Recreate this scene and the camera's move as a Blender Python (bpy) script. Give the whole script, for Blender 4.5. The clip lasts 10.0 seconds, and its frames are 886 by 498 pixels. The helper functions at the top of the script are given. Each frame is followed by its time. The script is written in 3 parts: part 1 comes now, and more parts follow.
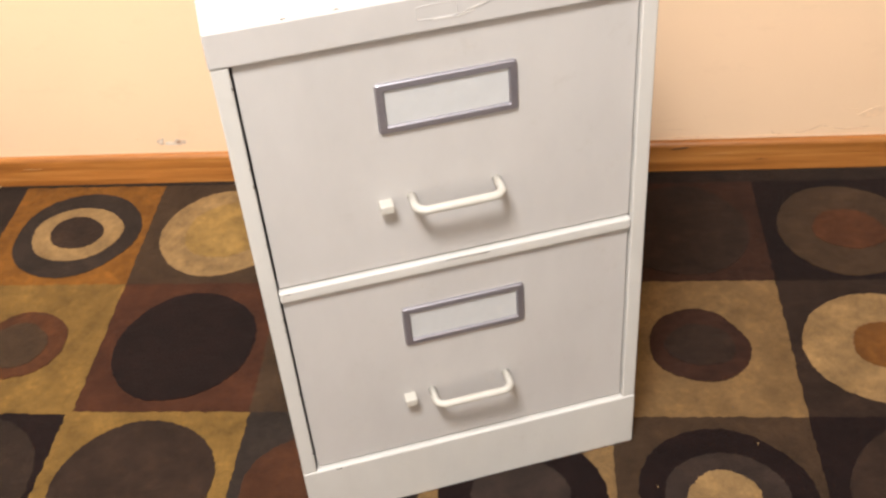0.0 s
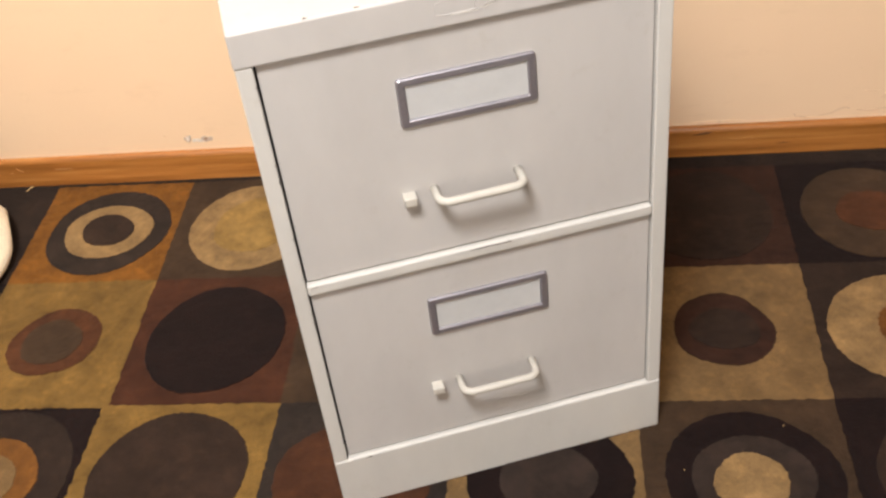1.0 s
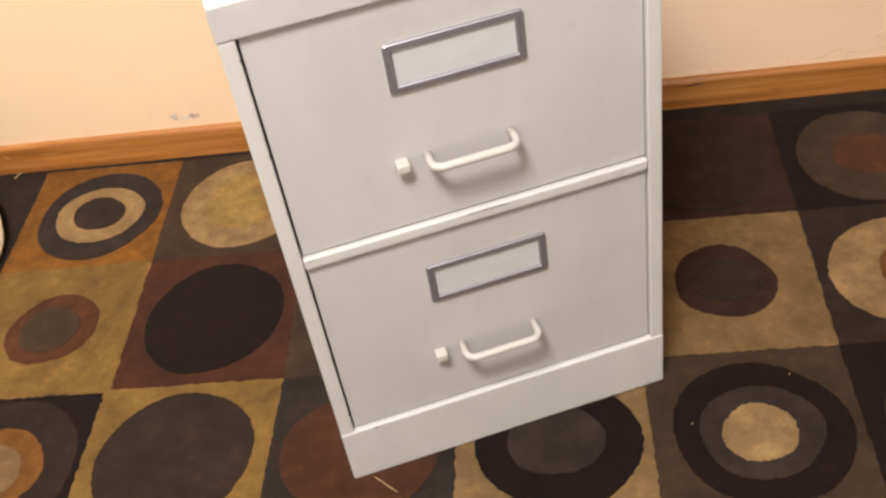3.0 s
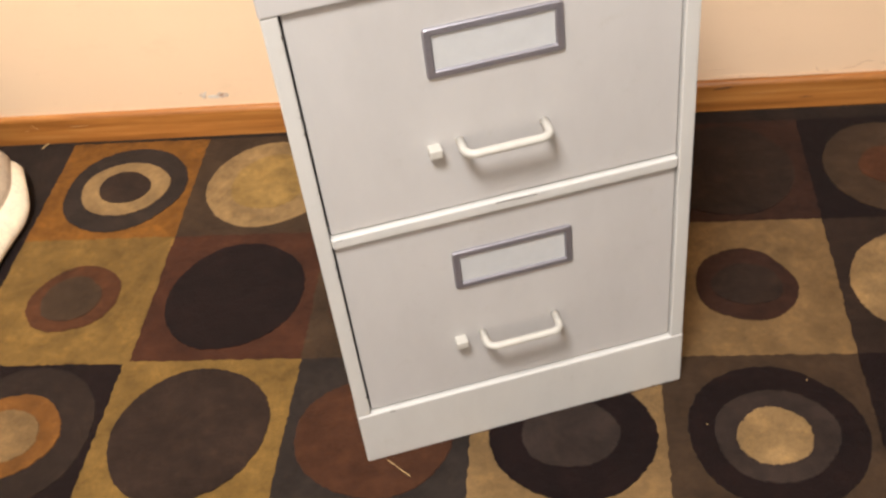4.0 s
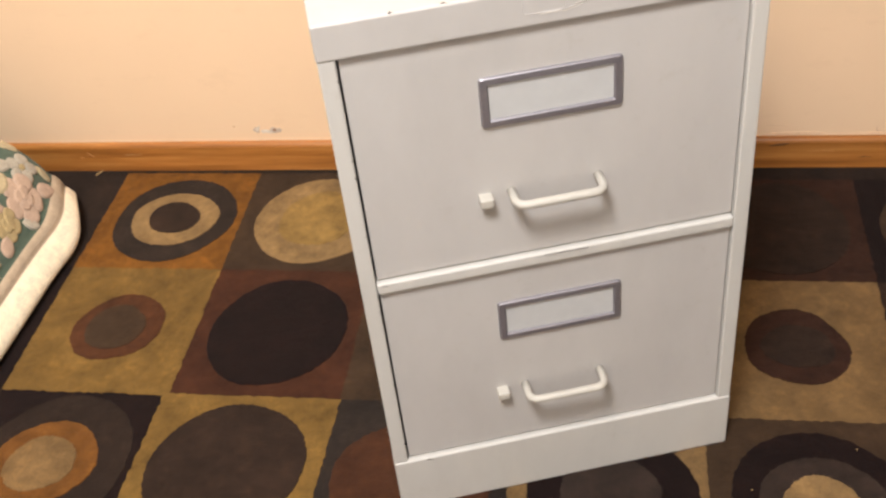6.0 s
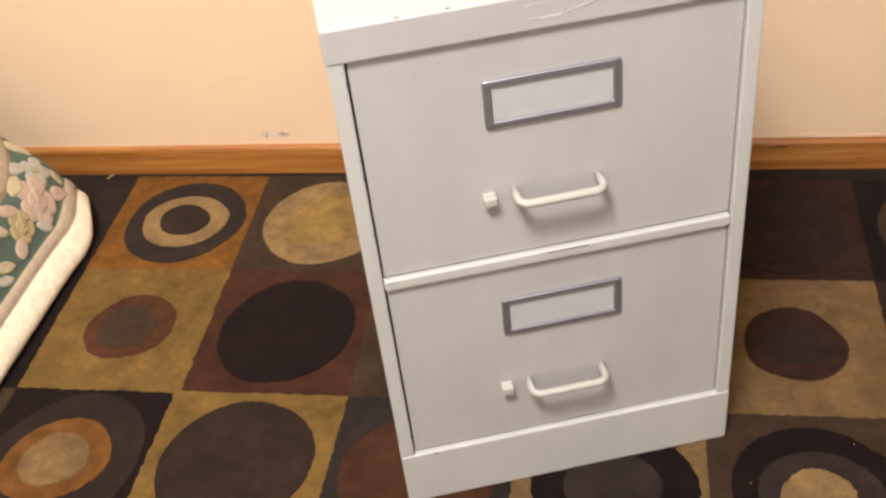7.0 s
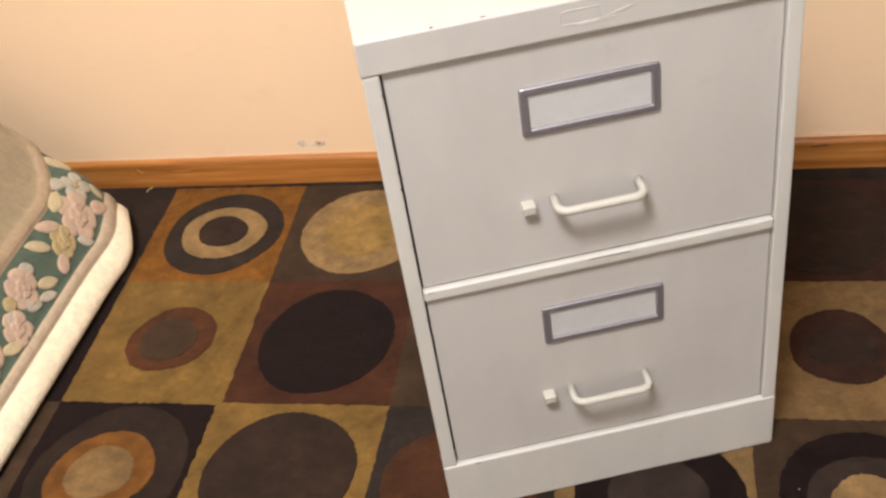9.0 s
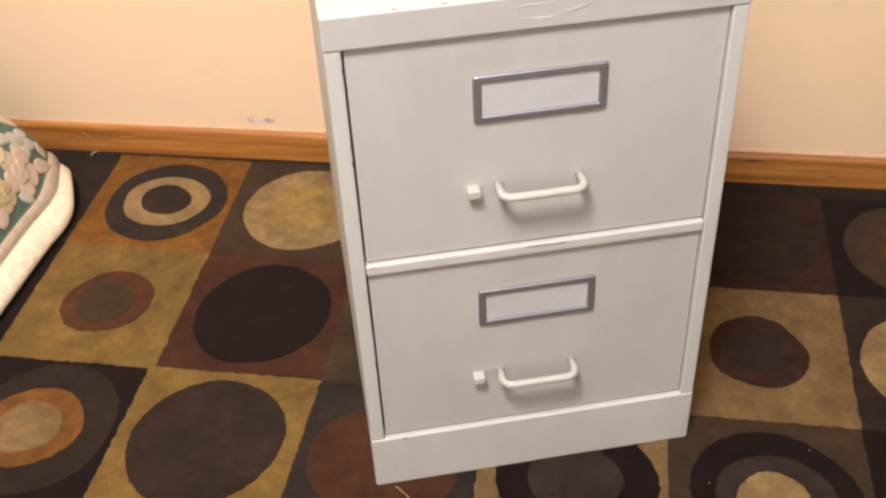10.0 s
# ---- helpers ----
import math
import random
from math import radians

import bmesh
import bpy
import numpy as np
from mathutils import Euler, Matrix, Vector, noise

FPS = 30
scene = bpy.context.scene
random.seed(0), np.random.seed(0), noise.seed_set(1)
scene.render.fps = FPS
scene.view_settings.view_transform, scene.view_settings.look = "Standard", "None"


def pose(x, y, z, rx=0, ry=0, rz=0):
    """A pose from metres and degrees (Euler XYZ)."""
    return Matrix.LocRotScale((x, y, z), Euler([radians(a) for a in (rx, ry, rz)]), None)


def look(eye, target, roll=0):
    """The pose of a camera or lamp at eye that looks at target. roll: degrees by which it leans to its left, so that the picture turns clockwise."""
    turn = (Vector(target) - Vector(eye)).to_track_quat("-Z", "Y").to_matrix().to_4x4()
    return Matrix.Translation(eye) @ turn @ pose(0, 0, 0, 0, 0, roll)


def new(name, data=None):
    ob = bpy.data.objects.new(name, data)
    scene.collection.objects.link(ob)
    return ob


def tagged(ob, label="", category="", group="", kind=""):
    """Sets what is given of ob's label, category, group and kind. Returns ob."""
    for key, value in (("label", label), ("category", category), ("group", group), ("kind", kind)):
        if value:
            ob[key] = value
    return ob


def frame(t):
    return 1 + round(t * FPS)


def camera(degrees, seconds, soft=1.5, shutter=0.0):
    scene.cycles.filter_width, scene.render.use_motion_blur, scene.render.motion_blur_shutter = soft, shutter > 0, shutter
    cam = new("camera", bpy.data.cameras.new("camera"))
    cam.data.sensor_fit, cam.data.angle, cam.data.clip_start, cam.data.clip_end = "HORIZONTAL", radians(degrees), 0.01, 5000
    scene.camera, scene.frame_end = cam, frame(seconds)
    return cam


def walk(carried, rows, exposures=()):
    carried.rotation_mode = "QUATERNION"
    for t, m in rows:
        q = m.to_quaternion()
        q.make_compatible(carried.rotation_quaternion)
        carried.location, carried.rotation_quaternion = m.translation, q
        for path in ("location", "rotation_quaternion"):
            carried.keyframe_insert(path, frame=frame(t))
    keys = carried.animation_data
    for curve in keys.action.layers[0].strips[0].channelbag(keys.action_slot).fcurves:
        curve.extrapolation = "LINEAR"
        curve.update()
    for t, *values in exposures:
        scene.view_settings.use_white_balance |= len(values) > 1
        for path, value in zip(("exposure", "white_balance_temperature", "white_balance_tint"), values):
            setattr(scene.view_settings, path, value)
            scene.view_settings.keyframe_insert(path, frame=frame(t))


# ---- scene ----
cam = camera(45.4, 10.0, soft=2.5, shutter=0.5)
# the room's axes lie turned to the cabinet's: the path is taken in the cabinet's own
ROOM = pose(-0.4703, 0.5972, 0, 0, 0, -18.24).inverted()
WALL_RGB = (244, 213, 178)
PATH = [
    (0, (-0.2041, -0.9234, 1.1669), (0.1034, 0.6093, -0.0806), -5.07),
    (0.5, (-0.2023, -0.9309, 1.1757), (0.0710, 0.5991, -0.0830), -6.11),
    (1, (-0.2029, -0.9391, 1.1812), (0.0505, 0.5937, -0.0782), -7.47),
    (1.5, (-0.2013, -0.9394, 1.1856), (0.0560, 0.5975, -0.0681), -8.21),
    (2, (-0.1961, -0.9364, 1.1788), (0.0609, 0.5843, -0.0944), -9.02),
    (2.2, (-0.1930, -0.9324, 1.1772), (0.0682, 0.5773, -0.1084), -9.27),
    (3.3, (-0.206, -0.924, 1.172), (0.029, 0.566, -0.142), -10.9),
    (3.5, (-0.2078, -0.9229, 1.1763), (0.0177, 0.5674, -0.1383), -10.82),
    (4, (-0.2233, -0.9334, 1.1701), (-0.0004, 0.5589, -0.1427), -8.17),
    (4.5, (-0.2181, -0.9236, 1.1753), (-0.0118, 0.6010, -0.1026), -5.47),
    (5, (-0.2147, -0.8991, 1.1656), (-0.0497, 0.6295, -0.1135), -6.51),
    (5.5, (-0.2199, -0.9019, 1.1688), (-0.0771, 0.6445, -0.0915), -7.23),
    (5.7, (-0.224, -0.907, 1.17), (-0.071, 0.644, -0.083), -7.0),
    (6.8, (-0.2185, -0.9398, 1.1841), (-0.0585, 0.6135, -0.0656), -7.86),
    (7, (-0.2273, -0.9470, 1.1877), (-0.0778, 0.6130, -0.0549), -7.53),
    (7.5, (-0.2312, -0.9455, 1.1904), (-0.0913, 0.6190, -0.0477), -6.76),
    (8, (-0.2250, -0.9434, 1.1929), (-0.0845, 0.6451, -0.0140), -8.23),
    (8.5, (-0.2198, -0.9450, 1.1824), (-0.1024, 0.6306, -0.0438), -9.62),
    (9, (-0.2277, -0.9360, 1.1888), (-0.1449, 0.6392, -0.0408), -10.12),
    (9.5, (-0.2515, -0.9526, 1.1908), (-0.0997, 0.5987, -0.0624), -4.72),
    (10, (-0.2463, -0.9801, 1.1985), (-0.0400, 0.5721, -0.0458), -3.07),
]
EXPOSURES = [(0, 0.36), (0.5, 0.15), (1, 0.15), (1.5, 0.05), (2, 0.08), (3.5, 0.23), (4, 0.25), (4.5, 0.23), (5, 0.18), (5.5, 0.11), (7, 0.08), (7.5, 0.03), (8, -0.02), (8.5, -0.05), (9, 0.03), (9.5, 0.06), (10, 0.11)]
walk(cam, [(t, ROOM @ look(eye, target, roll)) for t, eye, target, roll in PATH], EXPOSURES)

# ---- world and light ----
world = bpy.data.worlds.new("world")
scene.world = world
world.use_nodes = True
world.node_tree.nodes["Background"].inputs[0].default_value = (1.0, 0.86, 0.7, 1)
world.node_tree.nodes["Background"].inputs[1].default_value = 0.05


def overhead_light(x, y, z, size, power, colour):
    data = bpy.data.lights.new("overhead_light", "AREA")
    data.shape, data.size, data.energy, data.color = "DISK", size, power, colour
    lamp = new("overhead_light", data)
    lamp.matrix_world = pose(x, y, z)
    return tagged(lamp, "unseen round warm white light under the ceiling", "lamp")


overhead_light(0.38, -1.73, 2.69, 0.66, 103.0, (0.985, 0.955, 0.955))
# added fill with no known source, brightens the wall on the left
overhead_light(-0.60, -0.36, 2.69, 0.50, 30.0, (1.0, 0.91, 0.79))


# ---- materials ----
def lin(c):
    return tuple(((v / 255) / 12.92 if v <= 10 else ((v / 255 + 0.055) / 1.055) ** 2.4) for v in c)


def nodes_of(name):
    m = bpy.data.materials.new(name)
    m.use_nodes = True
    nt = m.node_tree
    return m, nt, nt.nodes["Principled BSDF"]


def noise_node(nt, scale, detail=4.0, rough=0.6, stretch=(1, 1, 1), coords="Object"):
    tc = nt.nodes.new("ShaderNodeTexCoord")
    mp = nt.nodes.new("ShaderNodeMapping")
    mp.inputs["Scale"].default_value = stretch
    nt.links.new(tc.outputs[coords], mp.inputs["Vector"])
    n = nt.nodes.new("ShaderNodeTexNoise")
    n.inputs["Scale"].default_value, n.inputs["Detail"].default_value, n.inputs["Roughness"].default_value = scale, detail, rough
    nt.links.new(mp.outputs[0], n.inputs["Vector"])
    return n


def ramp(nt, src, stops):
    r = nt.nodes.new("ShaderNodeValToRGB")
    els = r.color_ramp.elements
    while len(els) < len(stops):
        els.new(0.5)
    for e, (p, c) in zip(els, stops):
        e.position, e.color = p, (*c, 1)
    nt.links.new(src, r.inputs[0])
    return r


def mix(nt, kind, fac, a, b):
    m = nt.nodes.new("ShaderNodeMix")
    m.data_type, m.blend_type = "RGBA", kind
    for sock, v in ((m.inputs[0], fac), (m.inputs[6], a), (m.inputs[7], b)):
        if hasattr(v, "links"):
            nt.links.new(v, sock)
        elif isinstance(v, tuple):
            sock.default_value = (*v, 1)
        else:
            sock.default_value = v
    return m.outputs[2]


def bump(nt, b, heights):
    """heights: (socket, strength, distance) from coarse to fine, chained."""
    prev = None
    for src, strength, d in heights:
        n = nt.nodes.new("ShaderNodeBump")
        n.inputs["Strength"].default_value, n.inputs["Distance"].default_value = strength, d
        nt.links.new(src, n.inputs["Height"])
        if prev:
            nt.links.new(prev, n.inputs["Normal"])
        prev = n.outputs[0]
    nt.links.new(prev, b.inputs["Normal"])


def shade(c, k):
    return tuple(min(1.0, v * k) for v in c)


def wool(name, rgb, gain=1.0, streak=0.35, sheen=0.04, combed=0.8):
    """Cut-pile wool: mottled dye, fine tuft grain, soft relief."""
    m, nt, b = nodes_of(name)
    c = shade(lin(rgb), gain)
    blot = noise_node(nt, 14, 5, 0.65)
    tuft = noise_node(nt, 420, 3, 0.7)
    mid = noise_node(nt, 70, 4, 0.7)
    comb = noise_node(nt, 38, 4, 0.6, (0.5, 1, 1))
    worn = noise_node(nt, 26, 6, 0.75)
    r4 = ramp(nt, comb.outputs[0], [(0.3, (0.84, 0.83, 0.82)), (0.72, (1.12, 1.11, 1.08))])
    r1 = ramp(nt, blot.outputs[0], [(0.3, shade(c, 1 - streak)), (0.52, c), (0.72, shade(c, 1 + streak * 0.9))])
    r2 = ramp(nt, tuft.outputs[0], [(0.25, (0.74, 0.74, 0.74)), (0.7, (1.12, 1.11, 1.09))])
    r3 = ramp(nt, mid.outputs[0], [(0.3, (0.80, 0.80, 0.80)), (0.7, (1.15, 1.14, 1.10))])
    r5 = ramp(nt, worn.outputs[0], [(0.5, (1, 1, 1)), (0.72, (1.42, 1.37, 1.22))])
    col = mix(nt, "MULTIPLY", 0.8, r1.outputs[0], r2.outputs[0])
    col = mix(nt, "MULTIPLY", 0.7, col, r3.outputs[0])
    col = mix(nt, "MULTIPLY", combed, col, r4.outputs[0])
    col = mix(nt, "MULTIPLY", combed, col, r5.outputs[0])
    nt.links.new(col, b.inputs["Base Color"])
    b.inputs["Roughness"].default_value = 0.95
    b.inputs["Specular IOR Level"].default_value = 0.06
    b.inputs["Sheen Weight"].default_value = sheen
    b.inputs["Sheen Roughness"].default_value = 0.6
    bump(nt, b, [(mid.outputs[0], 0.35, 0.004), (tuft.outputs[0], 0.6, 0.0025)])
    return m


def painted_steel(name, rgb, rough=0.5):
    m, nt, b = nodes_of(name)
    c = lin(rgb)
    blot = noise_node(nt, 6, 5, 0.65, (1.6, 1, 0.7))
    dirt = noise_node(nt, 24, 6, 0.7)
    peel = noise_node(nt, 500, 2, 0.5)
    r1 = ramp(nt, blot.outputs[0], [(0.3, shade(c, 0.925)), (0.55, shade(c, 1.0)), (0.72, shade(c, 1.03))])
    r2 = ramp(nt, dirt.outputs[0], [(0.22, (0.84, 0.81, 0.75)), (0.40, (1, 1, 1))])
    nt.links.new(mix(nt, "MULTIPLY", 0.6, r1.outputs[0], r2.outputs[0]), b.inputs["Base Color"])
    rr = ramp(nt, dirt.outputs[0], [(0.3, (rough + 0.12,) * 3), (0.7, (rough - 0.04,) * 3)])
    nt.links.new(rr.outputs[0], b.inputs["Roughness"])
    bump(nt, b, [(blot.outputs[0], 0.06, 0.01), (peel.outputs[0], 0.05, 0.0006)])
    return m


def plain(name, rgb, rough=0.6, metal=0.0, var=0.12, scale=60):
    m, nt, b = nodes_of(name)
    c = lin(rgb)
    n = noise_node(nt, scale, 4)
    r = ramp(nt, n.outputs[0], [(0.3, shade(c, 1 - var)), (0.7, shade(c, 1 + var))])
    nt.links.new(r.outputs[0], b.inputs["Base Color"])
    b.inputs["Roughness"].default_value, b.inputs["Metallic"].default_value = rough, metal
    bump(nt, b, [(n.outputs[0], 0.08, 0.001)])
    return m


def wall_paint():
    m, nt, b = nodes_of("peach_wall_paint")
    c = lin(WALL_RGB)
    big = noise_node(nt, 1.6, 3)
    fine = noise_node(nt, 160, 4, 0.6)
    smear = noise_node(nt, 9, 5, 0.7, (1, 1, 2.5))
    r1 = ramp(nt, big.outputs[0], [(0.3, shade(c, 0.96)), (0.7, shade(c, 1.03))])
    r2 = ramp(nt, smear.outputs[0], [(0.24, (0.9, 0.88, 0.85)), (0.42, (1, 1, 1))])
    nt.links.new(mix(nt, "MULTIPLY", 0.55, r1.outputs[0], r2.outputs[0]), b.inputs["Base Color"])
    b.inputs["Roughness"].default_value = 0.55
    bump(nt, b, [(smear.outputs[0], 0.08, 0.004), (fine.outputs[0], 0.18, 0.0012)])
    return m


def stained_wood():
    m, nt, b = nodes_of("stained_baseboard_wood")
    grain = noise_node(nt, 26, 7, 0.65, (0.09, 1, 2.2))
    fig = noise_node(nt, 5, 3, 0.5, (0.4, 1, 3))
    r1 = ramp(nt, grain.outputs[0], [(0.28, lin((128, 78, 33))), (0.5, lin((168, 109, 51))), (0.74, lin((197, 142, 78)))])
    r2 = ramp(nt, fig.outputs[0], [(0.3, (0.86, 0.83, 0.8)), (0.65, (1.05, 1.04, 1.02))])
    nt.links.new(mix(nt, "MULTIPLY", 0.8, r1.outputs[0], r2.outputs[0]), b.inputs["Base Color"])
    b.inputs["Roughness"].default_value = 0.4
    bump(nt, b, [(grain.outputs[0], 0.12, 0.001)])
    return m


G = 0.48
M_STEEL = painted_steel("cream_painted_steel", (187, 184, 180))
M_TRIM = painted_steel("cream_painted_steel_trim", (197, 195, 189), 0.5)
M_IVORY = plain("ivory_enamel", (190, 186, 176), 0.42, 0, 0.04)
M_ALU = plain("brushed_grey_metal", (156, 153, 159), 0.38, 0.7, 0.06, 300)
M_CARD = plain("blank_label_card", (188, 189, 188), 0.6, 0, 0.03)
M_DARK = plain("gap_shade", (22, 19, 17), 0.8)
M_CHIP = plain("bare_metal_chip", (78, 68, 60), 0.6, 0.3, 0.3)
M_RUST = plain("rusty_bare_edge", (118, 92, 70), 0.8, 0.1, 0.3, 200)
M_WALL = wall_paint()
M_TANWALL = plain("low_bounce_tan", (128, 112, 96), 0.8, 0, 0.04, 12)
M_PALE = plain("fill_bounce_white", (226, 222, 214), 0.8, 0, 0.04, 12)
M_WOOD = stained_wood()
M_PLASTER = plain("bare_plaster", (226, 214, 200), 0.9, 0, 0.12, 120)
M_CEIL = plain("white_ceiling_paint", (240, 237, 231), 0.9, 0, 0.03, 40)
M_CHIP2 = plain("exposed_brown_paper", (180, 146, 120), 0.9, 0, 0.2, 120)
M_DENT = plain("dull_scratched_paint", (158, 154, 149), 0.6)
M_RUB = plain("rubbed_pale_paint", (214, 211, 204), 0.55, 0, 0.05, 120)
M_DARKNICK = plain("dark_wood_scuff", (104, 68, 38), 0.7, 0, 0.2, 120)
M_CRACK = plain("dirty_paint_crack", (192, 156, 122), 0.9, 0, 0.15, 160)
M_GREY = plain("grey_plaster_scar", (206, 186, 168), 0.9, 0, 0.15, 200)
M_NICK = plain("scratched_wood", (180, 130, 76), 0.7)
M_SMUDGE = plain("scuffed_paint", (238, 206, 171), 0.8, 0, 0.1, 90)
M_LINT = plain("pale_straw_lint", (178, 148, 100), 0.8)

W = {
    "charcoal": wool("charcoal_wool", (64, 52, 45), G), "ochre": wool("ochre_wool", (153, 101, 39), G),
    "tan": wool("tan_wool", (181, 148, 102), G), "honey": wool("honey_wool", (188, 152, 90), G), "olive": wool("olive_tan_wool", (150, 117, 62), G),
    "taupe": wool("taupe_wool", (84, 65, 48), G), "fawn": wool("fawn_wool", (155, 124, 83), G), "umber": wool("umber_wool", (64, 48, 39), G),
    "redbrown": wool("red_brown_wool", (101, 62, 38), G), "rust": wool("rust_wool", (91, 57, 38), G),
    "mahogany": wool("mahogany_wool", (86, 51, 34), G), "black": wool("black_brown_wool", (36, 21, 19), G),
    "slate": wool("slate_grey_wool", (70, 57, 51), G), "storm": wool("blue_grey_wool", (60, 51, 46), G), "amber": wool("amber_wool", (142, 94, 44), G),
    "maroon": wool("dark_maroon_wool", (74, 47, 35), G), "base": wool("dark_rug_ground_wool", (56, 43, 36), G),
}
F = {
    "cream": wool("cream_pile", (244, 232, 208), 1.0, 0.072, 0.1, 0.25), "mauve": wool("mauve_pile", (194, 176, 154), 0.88, 0.09, 0.1, 0.25),
    "green": wool("green_pile", (86, 102, 90), 0.86, 0.15, 0.1, 0.25), "field": wool("beige_field_pile", (196, 178, 148), 0.54, 0.072, 0.1, 0.25),
    "shaded_mauve": wool("shaded_mauve_pile", (184, 162, 136), 0.72, 0.1, 0.1, 0.25), "outline_shade": wool("outline_and_gap_shade_pile", (122, 90, 78), 0.8, 0.12, 0.1, 0.25),
    "rose": wool("rose_petal_pile", (200, 174, 155), 0.82, 0.09, 0.1, 0.25), "leaf": wool("pale_leaf_pile", (200, 184, 150), 0.82, 0.09, 0.1, 0.25),
    "yellow": wool("straw_flower_pile", (186, 166, 124), 0.82, 0.09, 0.1, 0.25), "grey": wool("grey_petal_pile", (188, 180, 166), 0.82, 0.072, 0.1, 0.25),
}


# ---- builders ----
def part(name, bm, material, parent=None, label="", smooth=False):
    me = bpy.data.meshes.new(name)
    bm.to_mesh(me)
    bm.free()
    for m in material if isinstance(material, (list, tuple)) else (material,):
        me.materials.append(m)
    if smooth:
        for p in me.polygons:
            p.use_smooth = True
    ob = new(name, me)
    if parent is not None:
        ob.parent = parent
    return tagged(ob, label)


def root(name, m, label, category, kind="", group=""):
    return_ob = new(name)
    return_ob.empty_display_size = 0.1
    return_ob.matrix_world = m
    return tagged(return_ob, label, category, group, kind)


def rbox(x0, x1, y0, y1, z0, z1, r=0.0, seg=2, bm=None):
    """A box with rounded edges."""
    one = bmesh.new()
    bmesh.ops.create_cube(one, size=1, matrix=Matrix.LocRotScale(((x0 + x1) / 2, (y0 + y1) / 2, (z0 + z1) / 2), None, (x1 - x0, y1 - y0, z1 - z0)))
    if r:
        bmesh.ops.bevel(one, geom=one.edges[:], offset=r, segments=seg, affect="EDGES", profile=0.5)
    if bm is None:
        return one
    me = bpy.data.meshes.new("tmp")
    one.to_mesh(me)
    one.free()
    bm.from_mesh(me)
    bpy.data.meshes.remove(me)
    return bm


def tube(points, radius, sides=12, bm=None, flat=1.0):
    """A round bar along points, with closed ends."""
    bm = bm or bmesh.new()
    rings = []
    pts = [Vector(p) for p in points]
    up = Vector((0, 0, 1))
    for n, p in enumerate(pts):
        d = (pts[min(n + 1, len(pts) - 1)] - pts[max(n - 1, 0)]).normalized()
        a = d.cross(up).normalized() if abs(d.dot(up)) < 0.95 else Vector((1, 0, 0))
        c = d.cross(a).normalized()
        rings.append([bm.verts.new(p + radius * (math.cos(2 * math.pi * k / sides) * a + flat * math.sin(2 * math.pi * k / sides) * c)) for k in range(sides)])
    for a, b in zip(rings, rings[1:]):
        for k in range(sides):
            bm.faces.new((a[k], a[(k + 1) % sides], b[(k + 1) % sides], b[k]))
    bm.faces.new(rings[0][::-1])
    bm.faces.new(rings[-1])
    bmesh.ops.recalc_face_normals(bm, faces=bm.faces[:])
    return bm


def slab(outline, z0, z1, edge=0.0):
    """An upright prism over an outline (counter-clockwise), its top edge eased by edge."""
    bm = bmesh.new()
    c = sum((Vector((*p, 0)) for p in outline), Vector()) / len(outline)
    low = [bm.verts.new((x, y, z0)) for x, y in outline]
    mid = [bm.verts.new((x, y, z1 - edge)) for x, y in outline]
    rows = [low, mid]
    if edge:
        top = []
        for x, y in outline:
            d = (Vector((x, y, 0)) - c)
            q = c + d * (1 - edge / max(d.length, 1e-6))
            top.append(bm.verts.new((q.x, q.y, z1)))
        rows.append(top)
    n = len(outline)
    for a, b in zip(rows, rows[1:]):
        for k in range(n):
            bm.faces.new((a[k], a[(k + 1) % n], b[(k + 1) % n], b[k]))
    bm.faces.new(rows[-1])
    return bm


def blob(cx, cy, a, b, seed, wobble=0.035, n=130, square=2.0, turn=0.0, ragged=0.0014):
    """A hand-drawn oval: slow wobble plus a ragged pile edge."""
    rng = random.Random(seed)
    ph = [rng.uniform(0, 6.28) for _ in range(4)]
    out = []
    for k in range(n):
        t = 2 * math.pi * k / n
        c, s = math.cos(t), math.sin(t)
        x = a * math.copysign(abs(c) ** (2 / square), c)
        y = b * math.copysign(abs(s) ** (2 / square), s)
        w = 1 + wobble * (0.6 * math.sin(2 * t + ph[0]) + 0.5 * math.sin(3 * t + ph[1]) + 0.3 * math.sin(5 * t + ph[2]))
        e = rng.uniform(-ragged, ragged)
        r = math.hypot(x, y)
        x, y = x * (w + e / r), y * (w + e / r)
        out.append((cx + x * math.cos(turn) - y * math.sin(turn), cy + x * math.sin(turn) + y * math.cos(turn)))
    return out


def patch(x0, x1, y0, y1, seed, step=0.007, ragged=0.0017):
    """A woven square with slightly ragged sides, counter-clockwise."""
    rng = random.Random(seed)
    out = []
    corners = [(x0, y0), (x1, y0), (x1, y1), (x0, y1)]
    for (ax, ay), (bx, by) in zip(corners, corners[1:] + corners[:1]):
        n = max(2, int(math.hypot(bx - ax, by - ay) / step))
        for k in range(n):
            f = k / n
            e = rng.uniform(-ragged, ragged) if k else 0
            out.append((ax + (bx - ax) * f + (e if ax == bx else 0), ay + (by - ay) * f + (e if ay == by else 0)))
    return out


# ---- the room ----
WALL_Y, SKIRT_Y = 0.324, 0.312
X0, X1, Y0, CEIL = -2.8, 2.8, -2.7, 2.75


def structure(name, bm, mat, label):
    return tagged(part(name, bm, mat), label, name.split("_")[0], kind="structure")


